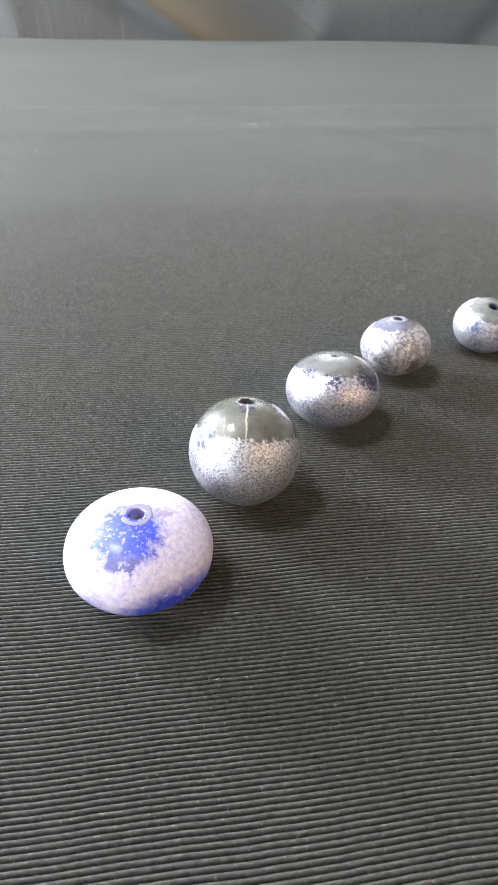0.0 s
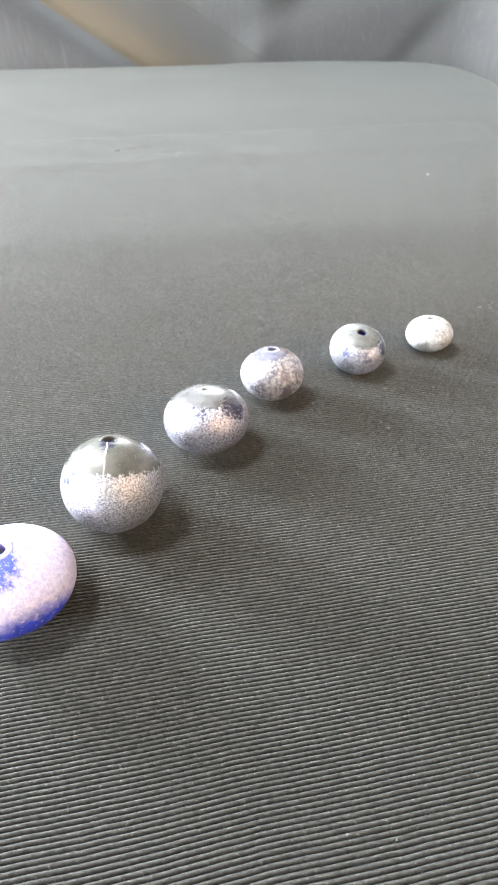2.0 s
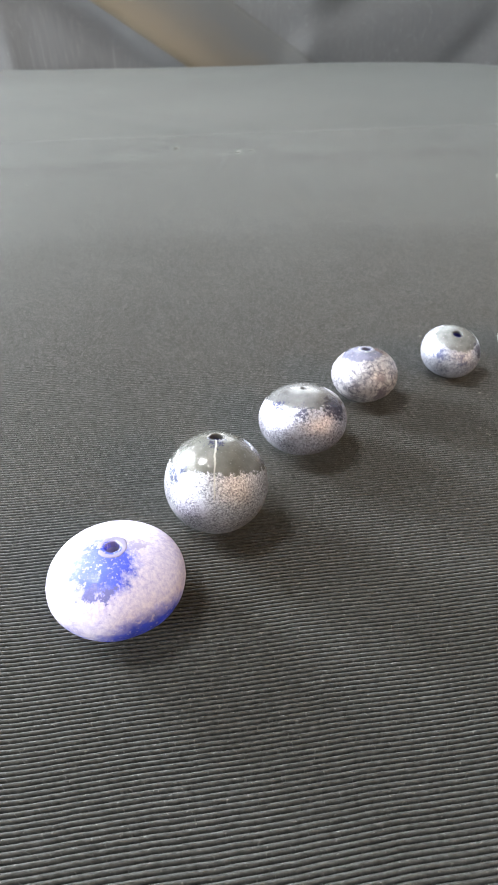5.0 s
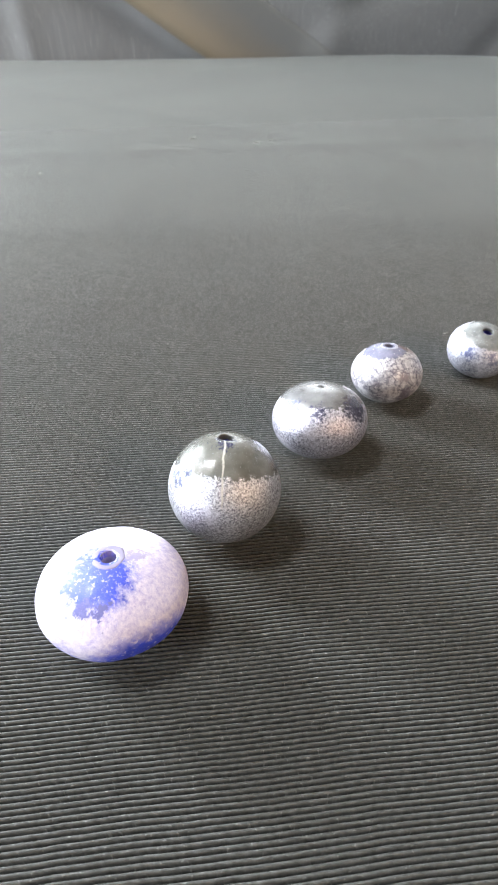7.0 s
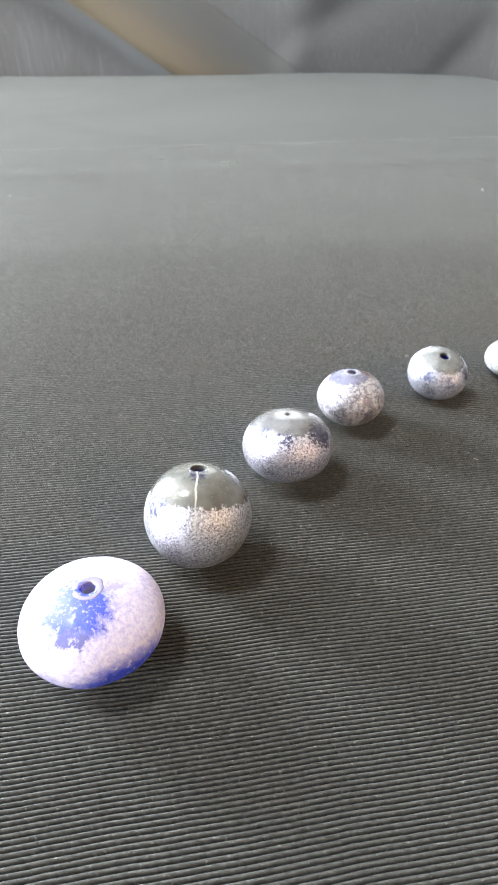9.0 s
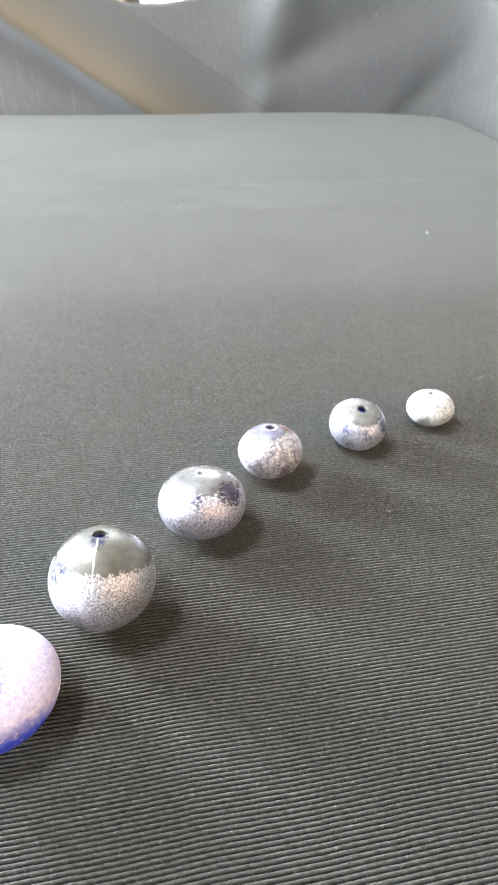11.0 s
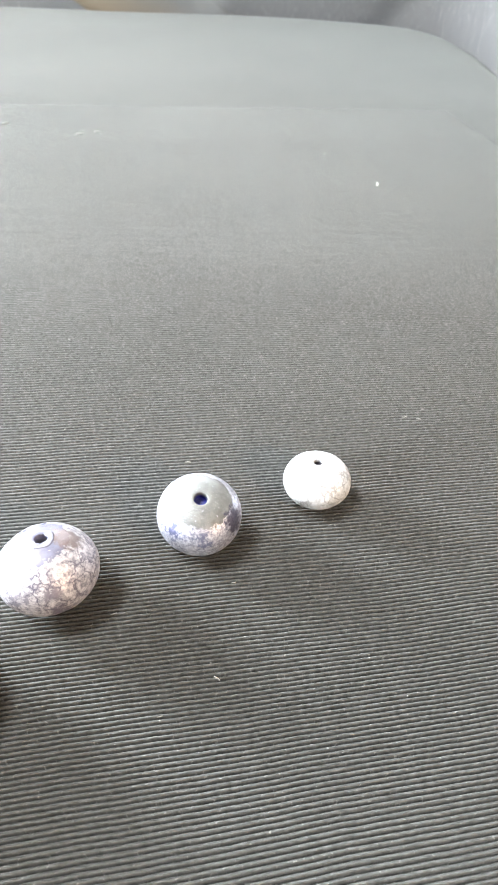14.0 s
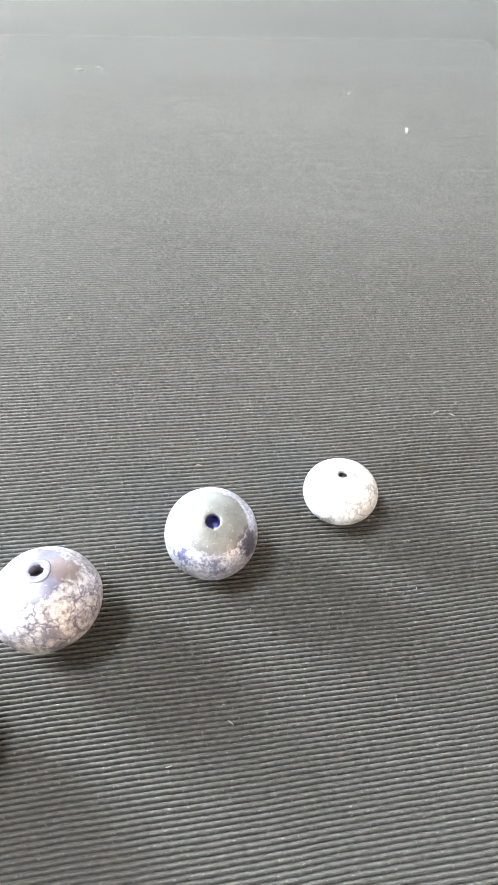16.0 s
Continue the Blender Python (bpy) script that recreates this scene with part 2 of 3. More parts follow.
def window(name, axis, at, w0, w1, h0, h1):
    top = tagged(new(name), "window with a grey frame and bright daylight", "window", kind="structure")
    bm = bmesh.new()
    for u0, u1, v0, v1 in ((w0, w0 + 0.04, h0, h1), (w1 - 0.04, w1, h0, h1), (w0 + 0.04, w1 - 0.04, h0, h0 + 0.04), (w0 + 0.04, w1 - 0.04, h1 - 0.04, h1)):
        if axis == "x":
            box(bm, at, at + 0.04, u0, u1, v0, v1, 0.004)
        else:
            box(bm, u0, u1, at, at + 0.04, v0, v1, 0.004)
    part("window_frame", bm, PAINT, top)
    if axis == "x":
        pane = slab("pane", at + 0.016, at + 0.020, w0 + 0.04, w1 - 0.04, h0 + 0.04, h1 - 0.04, PANE, top)
    else:
        pane = slab("pane", w0 + 0.04, w1 - 0.04, at + 0.016, at + 0.020, h0 + 0.04, h1 - 0.04, PANE, top)
    pane.visible_shadow = False
    return top


window("window_1", "x", X0 - 0.08, 0.65, 1.25, 0.17, 0.77)
window("window_3", "x", X0 - 0.08, -0.75, 0.0, -0.03, 0.65)
window("window_2", "y", Y1 + 0.04, -0.20, 0.80, -0.05, 1.40)
tagged(slab("backdrop", -4.0, 5.0, 5.0, 5.05, -3.0, 4.0, SKYGLOW), "bright overcast daylight outside the window", "backdrop", kind="structure")

# beige curtain beside the back window
rows, cols = 12, 60
verts = [(-0.62 + 0.42 * j / (cols - 1), Y1 - 0.07 + 0.022 * math.sin(j * 0.75) + 0.006 * math.sin(j * 0.31 + i), -0.70 + 2.3 * i / (rows - 1)) for i in range(rows) for j in range(cols)]
curtain = mesh_object("curtain", verts, grid_faces(rows, cols), WARM)
solid = curtain.modifiers.new("thickness", "SOLIDIFY")
solid.thickness = 0.003
tagged(curtain, "beige cloth curtain hanging beside the window", "curtain")

# ---- table and its cloth ----
EDGE = [(-0.85, 0.80), (-0.55, 0.787), (-0.26, 0.772), (-0.10, 0.762), (0.08, 0.753), (0.20, 0.735), (0.262, 0.715), (0.284, 0.692), (0.290, 0.655), (0.288, 0.58),
        (0.272, 0.48), (0.262, 0.38), (0.255, 0.20), (0.25, -0.10), (0.25, -0.42), (-0.85, -0.42)]


def table():
    top = new("table")
    bm = bmesh.new()
    ring = [bm.verts.new((x * 0.985 + 0.002, y * 0.985, -0.035)) for x, y in EDGE]
    face = bm.faces.new(ring)
    out = bmesh.ops.extrude_face_region(bm, geom=[face])
    for v in out["geom"]:
        if isinstance(v, bmesh.types.BMVert):
            v.co.z = -0.004
    bmesh.ops.recalc_face_normals(bm, faces=bm.faces[:])
    part("tabletop", bm, WOOD, top)
    for x, y in ((-0.78, 0.70), (0.20, 0.62), (-0.78, -0.34), (0.19, -0.34)):
        slab("leg", x - 0.025, x + 0.025, y - 0.025, y + 0.025, Z0, -0.035, WOOD, top, 0.004)
    return tagged(top, "brown wooden table hidden under a black cloth", "table")


table()
tablecloth = tagged(new("tablecloth"), "black ribbed cloth spread over the table, slightly creased", "tablecloth")


def crease(x, y):
    """Gentle rise and fall of the spread cloth, flat where the beads stand."""
    far = min(1.0, max(0.0, (y - 0.20) / 0.15))
    z = 0.0004 * math.exp(-(((y - 0.345 - 0.05 * (x - 0.05)) / 0.012) ** 2)) * far
    z += 0.0003 * math.exp(-(((y - 0.30 + 0.9 * (x - 0.10)) / 0.016) ** 2)) * far
    z += 0.0022 * far * noise.noise((x * 6, y * 6, 0.3))
    return z


def cloth_sheet():
    """The sheet as rings: a fan of rings from the outline inwards, the rounded edge and the hanging side."""
    pts = []
    n = len(EDGE)
    for i in range(n):
        a, b = Vector(EDGE[i]), Vector(EDGE[(i + 1) % n])
        steps = max(1, int((b - a).length / 0.012))
        pts += [a.lerp(b, k / steps) for k in range(steps)]
    for _ in range(3):
        pts = [(pts[i - 1] + pts[i] * 2 + pts[(i + 1) % len(pts)]) / 4 for i in range(len(pts))]
    c = Vector((0.05, 0.22))
    turn_c, turn_s = math.cos(RIB_TURN), math.sin(RIB_TURN)
    verts, rings = [], 0
    for k in range(46):
        f = 0.02 + 0.98 * (k / 45) ** 0.8
        for p in pts:
            q = c.lerp(p, f)
            along, across = q.x * turn_c + q.y * turn_s, q.y * turn_c - q.x * turn_s
            under = -0.20 < along < 0.215 and -0.04 < across < 0.365
            z = crease(q.x, q.y) - 0.00030 - ((0.0018 if across < 0.25 else 0.0006) if under else 0.0)
            verts.append((q.x, q.y, z if k < 44 else z - (0.0004 if k == 44 else 0.003)))
        rings += 1
    m = len(pts)
    for k, (out, z) in enumerate(((0.004, -0.009), (0.006, -0.02), (0.007, -0.06), (0.009, -0.14), (0.012, -0.24), (0.014, -0.34))):
        for i, p in enumerate(pts):
            tan = (pts[(i + 1) % m] - pts[i - 1]).normalized()
            nor = Vector((-tan.y, tan.x))
            if nor.dot(p - c) < 0:
                nor = -nor
            w = out + 0.010 * (k / 5) * math.sin(i * 0.33) + 0.004 * (k / 5) * math.sin(i * 0.11)
            q = p + nor * w
            verts.append((q.x, q.y, z))
        rings += 1
    return mesh_object("spread_sheet", verts, grid_faces(rings, m, True), CLOTH_SHADED, tablecloth)


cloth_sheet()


def ribbed_weave():
    """The woven ribs, each a raised cord, over the stretch that the beads stand on."""
    u = np.concatenate([np.linspace(-0.22, -0.06, 14)[:-1], np.linspace(-0.06, 0.16, 90)[:-1], np.linspace(0.16, 0.235, 10)])
    # one cord in section: share of the pitch and height in millimetres; deep gaps between rounded backs, made shallower
    # towards the back to brighten it in the camera's view
    section = ((0.00, -1.0), (0.12, -0.9), (0.19, -0.26), (0.29, -0.07), (0.50, 0.0), (0.71, -0.07), (0.81, -0.26), (0.88, -0.9))
    v, z, y = [], [], -0.055
    while y < 0.40:
        pitch = 0.00070 + 0.00025 * min(1.0, max(0.0, (y - 0.08) / 0.09))
        v += [y + pitch * share for share, _ in section]
        flat = 1.0 - 0.88 * min(1.0, max(0.0, (y - 0.05) / 0.18)) ** 0.8
        z += [0.001 * height * flat for _, height in section]
        y += pitch
    U, V = np.meshgrid(u, np.array(v))
    wob = np.zeros_like(U)
    rng = np.random.default_rng(3)
    for k in range(7):
        kx, ky, ph = rng.normal(0, 60), rng.normal(0, 45), rng.uniform(0, 6.28)
        wob += 0.00006 * np.sin(kx * U + ky * V + ph)
    for k in range(6):
        kx, ky, ph = rng.normal(0, 420), rng.normal(0, 300), rng.uniform(0, 6.28)
        wob += 0.000018 * np.sin(kx * U + ky * V + ph)
    rough = np.zeros_like(U)
    for k in range(14):
        kx, ky, ph = rng.normal(0, 900), rng.normal(0, 700), rng.uniform(0, 6.28)
        rough += 0.000010 * np.sin(kx * U + ky * V + ph)
    # the ribs fan out a little: steeper near the front than farther back
    W = V + wob + (0.02 - 0.50 * (np.minimum(V, 0.2) - 0.02)) * (U - 0.02)
    c, s = math.cos(RIB_TURN), math.sin(RIB_TURN)
    X, Y = U * c - W * s, U * s + W * c
    coarse = np.arange(0, len(v), 16)
    low = np.array([[crease(float(x), float(y)) for x, y in zip(X[i], Y[i])] for i in coarse])
    base = np.stack([np.interp(np.arange(len(v)), coarse, low[:, j]) for j in range(low.shape[1])], 1)
    Z = base + np.array(z)[:, None] + rough
    verts = np.stack([X, Y, Z], -1).reshape(-1, 3)
    r, k = U.shape
    idx = np.arange(r * k).reshape(r, k)
    quads = np.stack([idx[:-1, :-1], idx[:-1, 1:], idx[1:, 1:], idx[1:, :-1]], -1).reshape(-1, 4)
    me = bpy.data.meshes.new("ribbed_weave")
    me.vertices.add(len(verts))
    me.vertices.foreach_set("co", verts.astype(np.float32).ravel())
    me.loops.add(quads.size)
    me.loops.foreach_set("vertex_index", quads.astype(np.int32).ravel())
    me.polygons.add(len(quads))
    me.polygons.foreach_set("loop_start", np.arange(0, quads.size, 4, dtype=np.int32))
    me.polygons.foreach_set("use_smooth", np.ones(len(quads), dtype=bool))
    me.update(calc_edges=True)
    me.materials.append(CLOTH)
    ob = new("ribbed_weave", me)
    ob.parent = tablecloth


ribbed_weave()


# ---- drape behind the table ----
def drape():
    plan = [(-1.00, 0.93), (-0.60, 0.88), (-0.20, 0.85), (0.20, 0.845), (0.34, 0.84), (0.42, 0.78), (0.44, 0.68), (0.40, 0.50), (0.37, 0.35), (0.38, 0.15), (0.46, -0.10)]
    run = [0.0]
    for a, b in zip(plan, plan[1:]):
        run.append(run[-1] + math.dist(a, b))
    total = run[-1]
    cols, rows = 260, 90

    def at(s):
        return float(np.interp(s, run, [p[0] for p in plan])), float(np.interp(s, run, [p[1] for p in plan]))

    line = [at(total * j / (cols - 1)) for j in range(cols)]
    for _ in range(14):
        line = [line[0]] + [((line[j - 1][0] + 2 * line[j][0] + line[j + 1][0]) / 4, (line[j - 1][1] + 2 * line[j][1] + line[j + 1][1]) / 4) for j in range(1, cols - 1)] + [line[-1]]
    corner = run[4]

    def dist(s, z, a, b):
        ax, az, bx, bz = *a, *b
        length = math.hypot(bx - ax, bz - az)
        ux, uz = (bx - ax) / length, (bz - az) / length
        along = (s - ax) * ux + (z - az) * uz
        side = (s - ax) * -uz + (z - az) * ux
        return side, along / length

    def fold(s, z):
        d = 0.0
        side, k = dist(s, z, (-0.03, -0.02), (-0.175, 0.07))
        w = 1 / (1 + math.exp(-(k + 0.1) * 12))
        d += w * (0.016 * math.exp(-((side / 0.016) ** 2)) - 0.016 / (1 + math.exp(-side / 0.008)))
        side, k = dist(s, z, (0.088, -0.05), (0.128, 0.12))
        d += 0.006 * math.exp(-((side / (0.016 + 0.02 * max(0, k))) ** 2))
        side, k = dist(s, z, (0.09, 0.025), (0.33, 0.125))
        w = 1 / (1 + math.exp(-(k - 0.02) * 16))
        d += w * (-0.006 * math.exp(-((side / (0.018 + 0.024 * max(0, min(1.5, k)))) ** 2)))
        side, k = dist(s, z, (0.12, 0.10), (0.22, 0.20))
        d += 0.008 * math.exp(-((side / 0.02) ** 2)) / (1 + math.exp(-k * 8))
        side, k = dist(s, z, (0.27, -0.04), (0.35, 0.05))
        d += -0.005 * math.exp(-((side / 0.018) ** 2)) * math.exp(-((k - 0.4) ** 2) * 3)
        side, k = dist(s, z, (-0.275, -0.1), (-0.285, 0.2))
        d += 0.004 * math.exp(-((side / 0.016) ** 2))
        d += 0.007 * noise.noise((s * 7, z * 5, 1.7))
        return d

    verts = []
    for i in range(rows):
        for j in range(cols):
            x, y = line[j]
            s = total * j / (cols - 1)
            xs = x if s < corner else x + (s - corner) * 0.6
            top = 0.100 + 0.9 * max(0.0, -0.05 - x) ** 1.5 + (0.30 * (max(0.0, xs + 0.02) ** 1.25) if xs < 0.42 else 0.30 * 0.44 ** 1.25 + 0.35 * (xs - 0.42))
            z = -0.42 + (top + 0.42) * (i / (rows - 1)) ** 0.75
            a, b = line[max(0, j - 1)], line[min(cols - 1, j + 1)]
            t = Vector((b[0] - a[0], b[1] - a[1])).normalized()
            nor = Vector((t.y, -t.x))
            d = fold(xs, z) if s < corner + 0.1 else 0.012 * noise.noise((s * 6, z * 3, 0.4)) + 0.01 * math.sin(s * 40 + z * 9)
            verts.append((x + nor.x * d, y + nor.y * d, z))
    top_ob = new("drape")
    ob = mesh_object("hanging_cloth", verts, grid_faces(rows, cols), DRAPE, top_ob)
    mod = ob.modifiers.new("thickness", "SOLIDIFY")
    mod.thickness = 0.0015
    # an added strip along the slanting fold carries the warm light in its tan colour
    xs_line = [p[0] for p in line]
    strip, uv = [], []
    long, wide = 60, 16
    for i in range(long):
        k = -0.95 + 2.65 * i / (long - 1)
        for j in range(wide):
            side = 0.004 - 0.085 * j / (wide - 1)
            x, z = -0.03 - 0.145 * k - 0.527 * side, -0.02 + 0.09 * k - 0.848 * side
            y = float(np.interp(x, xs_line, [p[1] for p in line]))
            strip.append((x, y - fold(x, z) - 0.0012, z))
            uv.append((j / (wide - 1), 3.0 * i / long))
    coating = mesh_object("warm_light_strip", strip, grid_faces(long, wide), WARM_STRIP, top_ob)
    layer = coating.data.uv_layers.new(name="along")
    for loop in coating.data.loops:
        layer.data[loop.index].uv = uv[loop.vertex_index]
    mod = coating.modifiers.new("thickness", "SOLIDIFY")
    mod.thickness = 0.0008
    return tagged(top_ob, "grey cloth drape hanging in slanting folds behind the table", "drape")


drape()


# ---- beads ----
def profile(r, h, hole, dent, full=1.0):
    """Half outline of a bead, from the inside of the upper hole over the round side to the lower hole."""
    pts = []
    n = 46
    start = math.asin(min(0.9, (hole / r) ** (1 / full)))
    for k in range(n + 1):
        a = start + (math.pi - 2 * start) * k / n
        pts.append((r * math.sin(a) ** full, h * math.copysign(abs(math.cos(a)) ** full, math.cos(a))))
    lip = []
    for k in range(5):
        a = math.pi / 2 * k / 4
        lip.append((pts[0][0] - 0.10 * hole * math.sin(a), pts[0][1] - dent * (1 - math.cos(a))))
    return list(reversed(lip))[:-1] + pts


def bead(x, y, r, h, hole, lean, mat, coating, label, rough=0.0, seed=0.0, rim=None, turn=0.0, deep=0.12, full=1.0):
    top = new("bead")
    seg = 72
    outline = profile(1.0, h / r, hole / r, 0.10, full)
    verts = []
    for pr, pz in outline:
        for j in range(seg):
            a = 2 * math.pi * j / seg
            p = Vector((pr * math.cos(a), pr * math.sin(a), pz))
            k = 1 + rough * noise.noise(p * 1.6 + Vector((seed, 0, 0))) + 0.25 * rough * noise.noise(p * 6 + Vector((seed, 3, 0)))
            verts.append(p * k)
    body = mesh_object("body", verts, grid_faces(len(outline), seg, True), mat, top)
    # the bore
    bore = []
    zz = [(outline[0][1] + 0.01, 1.0), (outline[0][1] - 0.10, 1.0), (outline[0][1] - deep, 1.0), (outline[0][1] - deep - 0.03, 0.6), (outline[0][1] - deep - 0.04, 0.02)]
    for z, wide in zz:
        for j in range(seg):
            a = 2 * math.pi * j / seg
            bore.append((hole / r * 0.93 * wide * math.cos(a), hole / r * 0.93 * wide * math.sin(a), z))
    mesh_object("hole_lining", bore, [f[::-1] for f in grid_faces(len(zz), seg, True)], coating, top)
    if rim is not None:
        ring = []
        rr, tt = hole / r * 1.36, hole / r * 0.46
        zc = math.sqrt(max(0.0, 1 - rr * rr)) * h / r
        for i in range(10):
            b = 2 * math.pi * i / 10
            for j in range(seg):
                a = 2 * math.pi * j / seg
                w = 1 + 0.45 * noise.noise((math.cos(a) * 2, math.sin(a) * 2, seed))
                ring.append(((rr + tt * math.cos(b) * w) * math.cos(a), (rr + tt * math.cos(b) * w) * math.sin(a), zc - 0.008 + 0.16 * tt * math.sin(b) * w))
        faces = grid_faces(10, seg, True) + [(9 * seg + j, 9 * seg + (j + 1) % seg, (j + 1) % seg, j) for j in range(seg)]
        mesh_object("hole_rim", ring, faces, rim, top)
    tilt = Matrix.Rotation(radians(lean[0]), 4, "X") @ Matrix.Rotation(radians(lean[1]), 4, "Y") @ Matrix.Rotation(radians(turn), 4, "Z")
    low = min((tilt @ Vector(v)).z for v in verts)
    top.matrix_world = Matrix.Translation((x, y, -low * r - 0.00008)) @ tilt @ Matrix.Scale(r, 4)
    return tagged(top, label, "bead", "row of beads")


NAVY = plain_material("dark_blue_glass", (0.020, 0.022, 0.26), 0.35, 20.0, 0.4)
GREYBORE = plain_material("grey_bore", (0.52, 0.49, 0.54), 0.6, 20.0, 0.3)
DARKBORE = plain_material("dark_grey_bore", (0.16, 0.15, 0.18), 0.6, 20.0, 0.3)
PALE = plain_material("pale_lilac_rim", (0.38, 0.35, 0.52), 0.6, 3.0, 0.55)
PALEGREY = plain_material("pale_grey_rim", (0.27, 0.27, 0.34), 0.4, 4.0, 0.6)

BLUE_FROST = bead_material("blue_frosted_glaze", (0.72, 0.67, 0.82), (0.30, 0.26, 0.60), 0.65, (0.022, 0.045, 0.46), 0.42,
                           [((-0.14, -0.38, 0.91), 0.70, 0.55), ((0.42, -0.58, -0.70), 0.52, 0.25), ((-0.30, -0.45, -0.84), 0.58, 0.2)],
                           [((-0.14, -0.80, 0.50), 0.988, (0.10, 0.10, 0.30)), ((-0.02, -0.80, 0.50), 0.993, (0.14, 0.14, 0.40)), ((0.45, 0.10, 0.88), 0.975, (0.34, 0.30, 0.50)), ((0.05, 0.22, 0.97), 0.975, (0.36, 0.32, 0.52))],
                           cell=6.0, soft=0.18, frost_rough=0.5, flakes=0.58)
SILVER_A = bead_material("silver_frost_clear_crown", (0.84, 0.84, 0.90), (0.05, 0.05, 0.10), 0.95, (0.075, 0.075, 0.068), 0.08,
                         [((0.05, 0.25, 0.95), 0.36, 0.45)], [((-0.75, -0.45, 0.5), 0.965, (0.03, 0.04, 0.10)), ((0.0, -0.16, 0.98), 0.988, (0.02, 0.02, 0.07))], cell=12.0, metal=0.78, seam=0.8)
SILVER_B = bead_material("silver_frost_navy_spots", (0.82, 0.81, 0.92), (0.05, 0.045, 0.12), 0.95, (0.10, 0.10, 0.105), 0.10,
                         [((0.05, 0.22, 0.96), 0.42, 0.50)],
                         [((0.66, -0.45, 0.48), 0.935, (0.020, 0.016, 0.045)), ((-0.10, -0.80, 0.57), 0.975, (0.012, 0.012, 0.06)), ((-0.66, -0.50, 0.56), 0.975, (0.03, 0.035, 0.10))], cell=10.0, metal=0.8)
CRACKED = bead_material("white_cracked_glaze", (0.68, 0.66, 0.69), (0.11, 0.10, 0.15), 0.9, (0.11, 0.11, 0.16), 0.2,
                        [((-0.12, 0.0, 0.99), 0.72, 0.40)], [((0.50, 0.1, 0.80), 0.93, (0.16, 0.12, 0.12)), ((0.35, -0.75, -0.30), 0.95, (0.15, 0.13, 0.18)), ((-0.35, -0.90, 0.10), 0.985, (0.24, 0.23, 0.28)), ((0.30, -0.90, 0.25), 0.988, (0.22, 0.20, 0.24)), ((-0.75, -0.55, 0.20), 0.982, (0.24, 0.23, 0.28))], crack=1.0, cell=4.2, metal=0.3)
CLEAR_TOP = bead_material("clear_crown_white_skirt", (0.70, 0.71, 0.79), (0.10, 0.11, 0.22), 0.85, (0.11, 0.115, 0.115), 0.20,
                          [((0.05, 0.05, 1.0), 0.62, 0.32)], [((0.78, -0.35, 0.42), 0.93, (0.045, 0.04, 0.075)), ((-0.62, -0.62, 0.42), 0.970, (0.08, 0.09, 0.20)), ((0.0, -0.88, 0.42), 0.975, (0.16, 0.17, 0.28))], cell=6.0, metal=0.6)
WHITE = bead_material("chalk_white_glaze", (0.70, 0.71, 0.73), (0.24, 0.24, 0.25), 0.6, (0.17, 0.175, 0.18), 0.3,
                      [((-0.30, -0.05, 0.95), 0.935, 0.22), ((0.36, -0.05, 0.93), 0.965, 0.18), ((0.10, 0.45, 0.89), 0.96, 0.2)], [], crack=0.9, cell=4.0, metal=0.1)

bead(-0.01563, 0.05217, 0.01099, 0.00690, 0.00125, (-5, 3), BLUE_FROST, GREYBORE, "blue glass bead with lilac-white frosted glaze, on black cloth", 0.015, 1.0, PALE)
bead(0.00018, 0.07088, 0.00949, 0.00935, 0.00125, (-14, 3), SILVER_A, NAVY, "round silver-white frosted bead with glossy clear grey crown", 0.008, 5.0)
bead(0.01815, 0.09180, 0.00942, 0.00710, 0.00035, (-10, 0), SILVER_B, NAVY, "flattened silvery frosted bead with navy spots and glossy crown", 0.010, 9.0, full=0.95)
bead(0.03466, 0.10913, 0.00775, 0.00643, 0.00105, (-9, 0), CRACKED, DARKBORE, "white crackle-glazed bead with a grey ringed hole", 0.018, 13.0, PALEGREY)
bead(0.05832, 0.11901, 0.00732, 0.00590, 0.00120, (14, 3), CLEAR_TOP, NAVY, "white bead with glassy grey crown and dark blue hole", 0.010, 17.0)
bead(0.08041, 0.12698, 0.00631, 0.00463, 0.00085, (-3, -3), WHITE, DARKBORE, "small chalk-white bead with fine grey cracks", 0.012, 21.0)


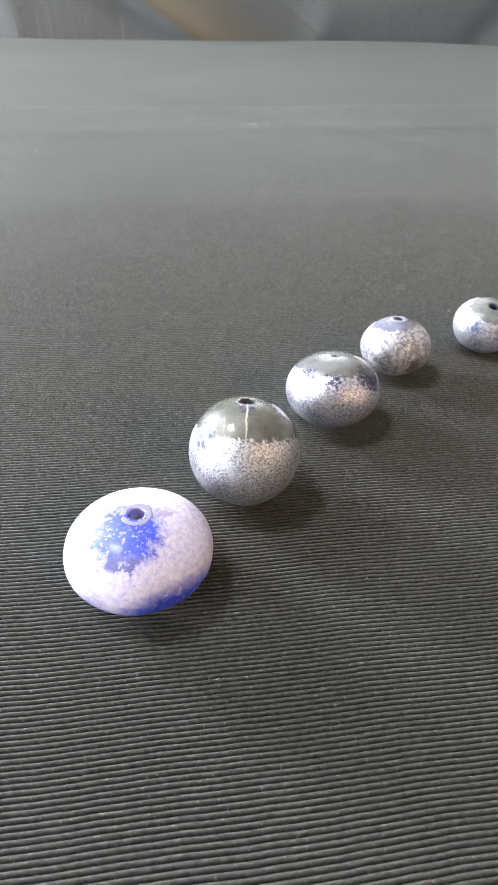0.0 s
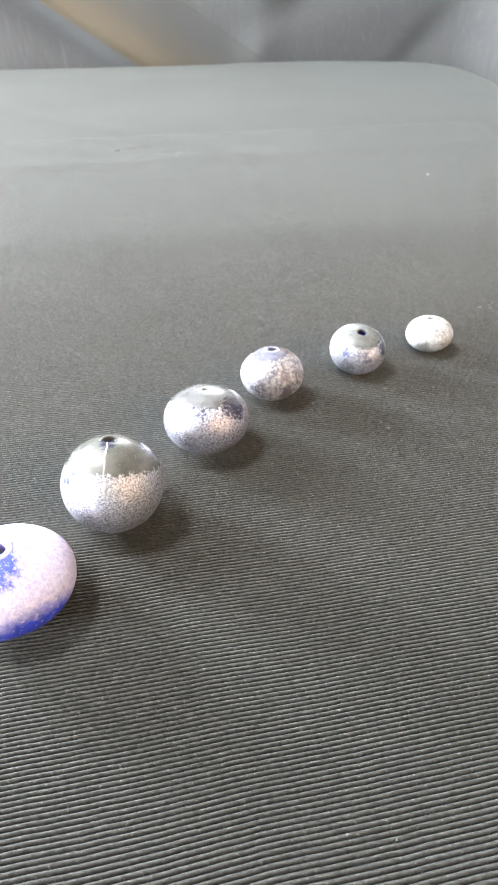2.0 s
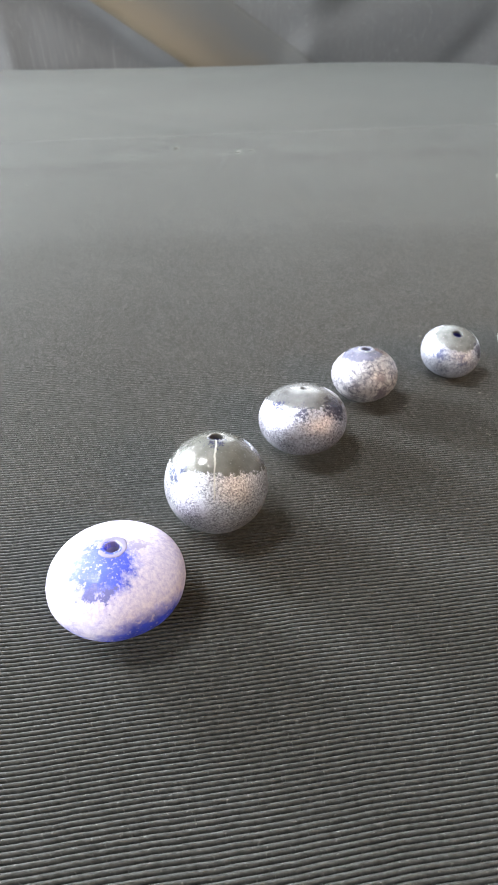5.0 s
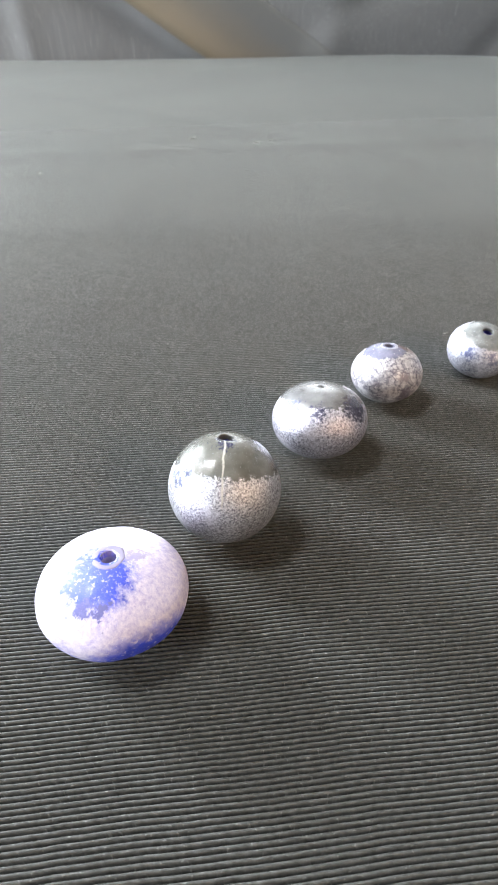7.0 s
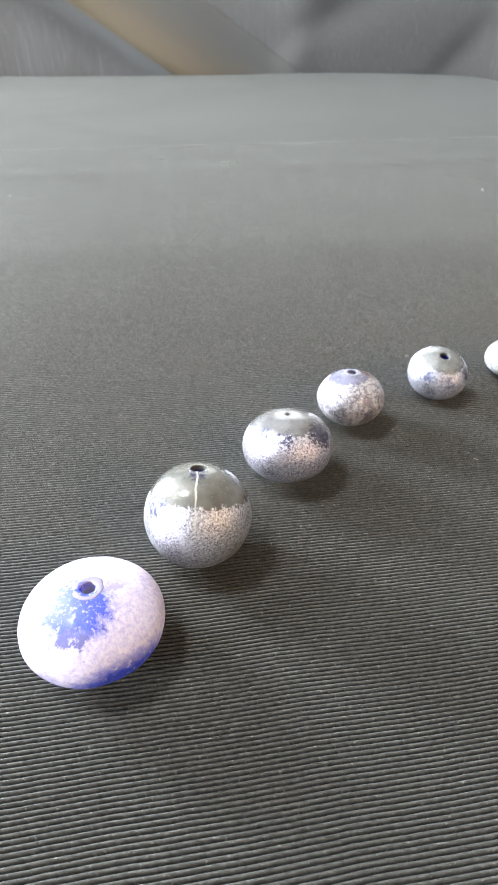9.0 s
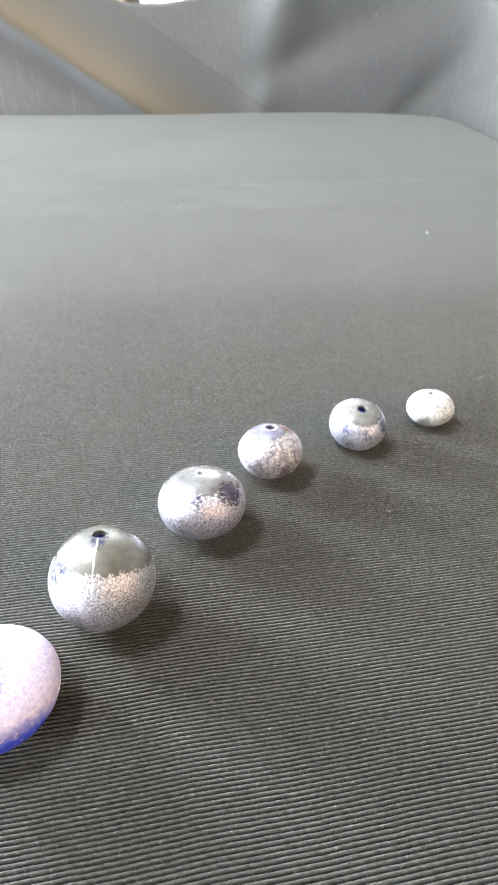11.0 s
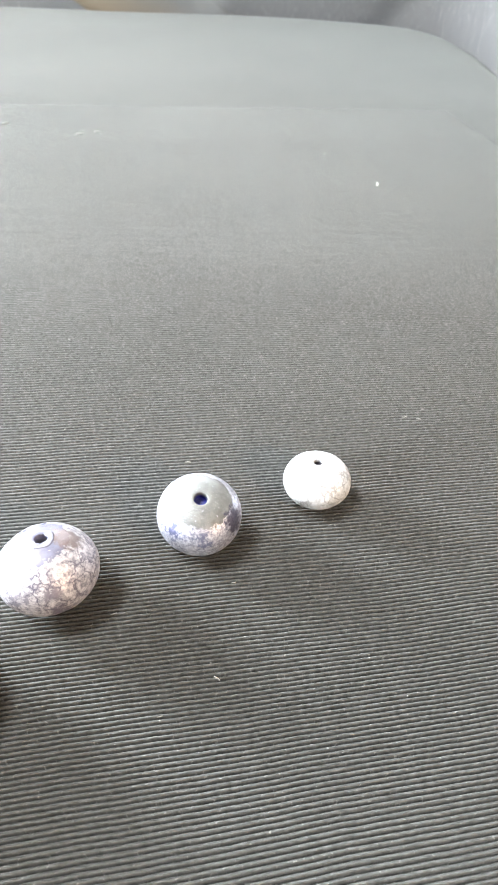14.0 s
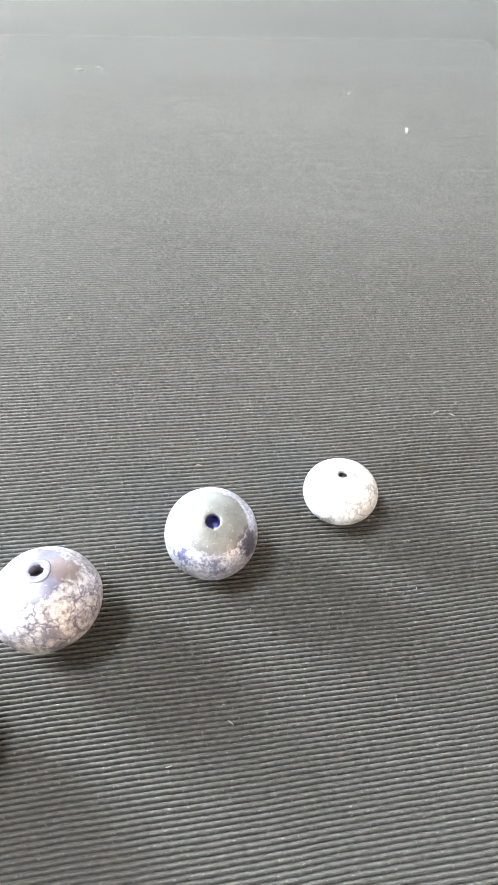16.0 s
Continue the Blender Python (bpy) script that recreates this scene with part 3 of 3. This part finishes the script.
# ---- lint on the cloth ----
def lint(x, y, size, turn, curl=0.2):
    bm = bmesh.new()
    rings = []
    for k in range(6):
        f = k / 5 - 0.5
        c = Vector((f * size, curl * size * (f * f - 0.1), 0.00012 + 0.08 * size * (0.25 - f * f)))
        rr = size * 0.09 * (1.15 - 1.5 * f * f)
        rings.append([bm.verts.new(c + Vector((0, rr * math.cos(a), rr * math.sin(a)))) for a in (0.0, 1.26, 2.51, 3.77, 5.03)])
    for a, b in zip(rings, rings[1:]):
        for j in range(5):
            bm.faces.new((a[j], a[(j + 1) % 5], b[(j + 1) % 5], b[j]))
    bm.faces.new(rings[0][::-1])
    bm.faces.new(rings[-1])
    ob = part("lint", bm, LINT, None, "", True)
    ob.matrix_world = pose(x, y, crease(x, y) - 0.00004, 0, 0, turn)
    return tagged(ob, "small pale lint fibre lying on the black cloth", "lint", "lint on the cloth")


for x, y, size, turn in ((0.1345, 0.2915, 0.0046, 75), (0.1194, 0.3294, 0.0028, 60), (0.0072, 0.3529, 0.0034, 15), (0.0151, 0.3568, 0.0024, 5), (-0.0295, 0.3675, 0.0036, 20),
                         (0.1047, 0.1488, 0.0012, 10), (0.1078, 0.1480, 0.0010, 150), (0.0602, 0.0928, 0.0011, 140), (0.0443, 0.1042, 0.0010, 20), (0.0563, 0.1371, 0.0011, 170),
                         (0.0637, 0.1087, 0.0008, 10), (-0.0037, 0.0352, 0.0006, 30), (0.0520, 0.0880, 0.0008, 10), (0.0190, 0.0510, 0.0007, 30), (-0.1000, 0.3000, 0.0020, 60)):
    lint(x, y, size, turn)


def specks():
    rng = random.Random(11)
    verts, faces = [], []
    for _ in range(300):
        x, y = rng.uniform(-0.12, 0.2), rng.uniform(0.0, 0.36)
        s, a = rng.uniform(0.00006, 0.00015), rng.uniform(0, 6.28)
        z = crease(x, y) + 0.00002
        k = len(verts)
        ca, sa = math.cos(a) * s, math.sin(a) * s
        for dx, dy, dz in ((1.8, 0, 0), (0, 0.7, 0), (-1.8, 0, 0), (0, -0.7, 0), (0, 0, 0.8), (0, 0, -0.8)):
            verts.append((x + dx * ca - dy * sa, y + dx * sa + dy * ca, z + dz * s))
        for f in ((0, 1, 4), (1, 2, 4), (2, 3, 4), (3, 0, 4), (1, 0, 5), (2, 1, 5), (3, 2, 5), (0, 3, 5)):
            faces.append(tuple(k + i for i in f))
    tagged(mesh_object("dust", verts, faces, LINT, None, False), "fine pale dust specks scattered on the black cloth", "dust", kind="stuff")


specks()
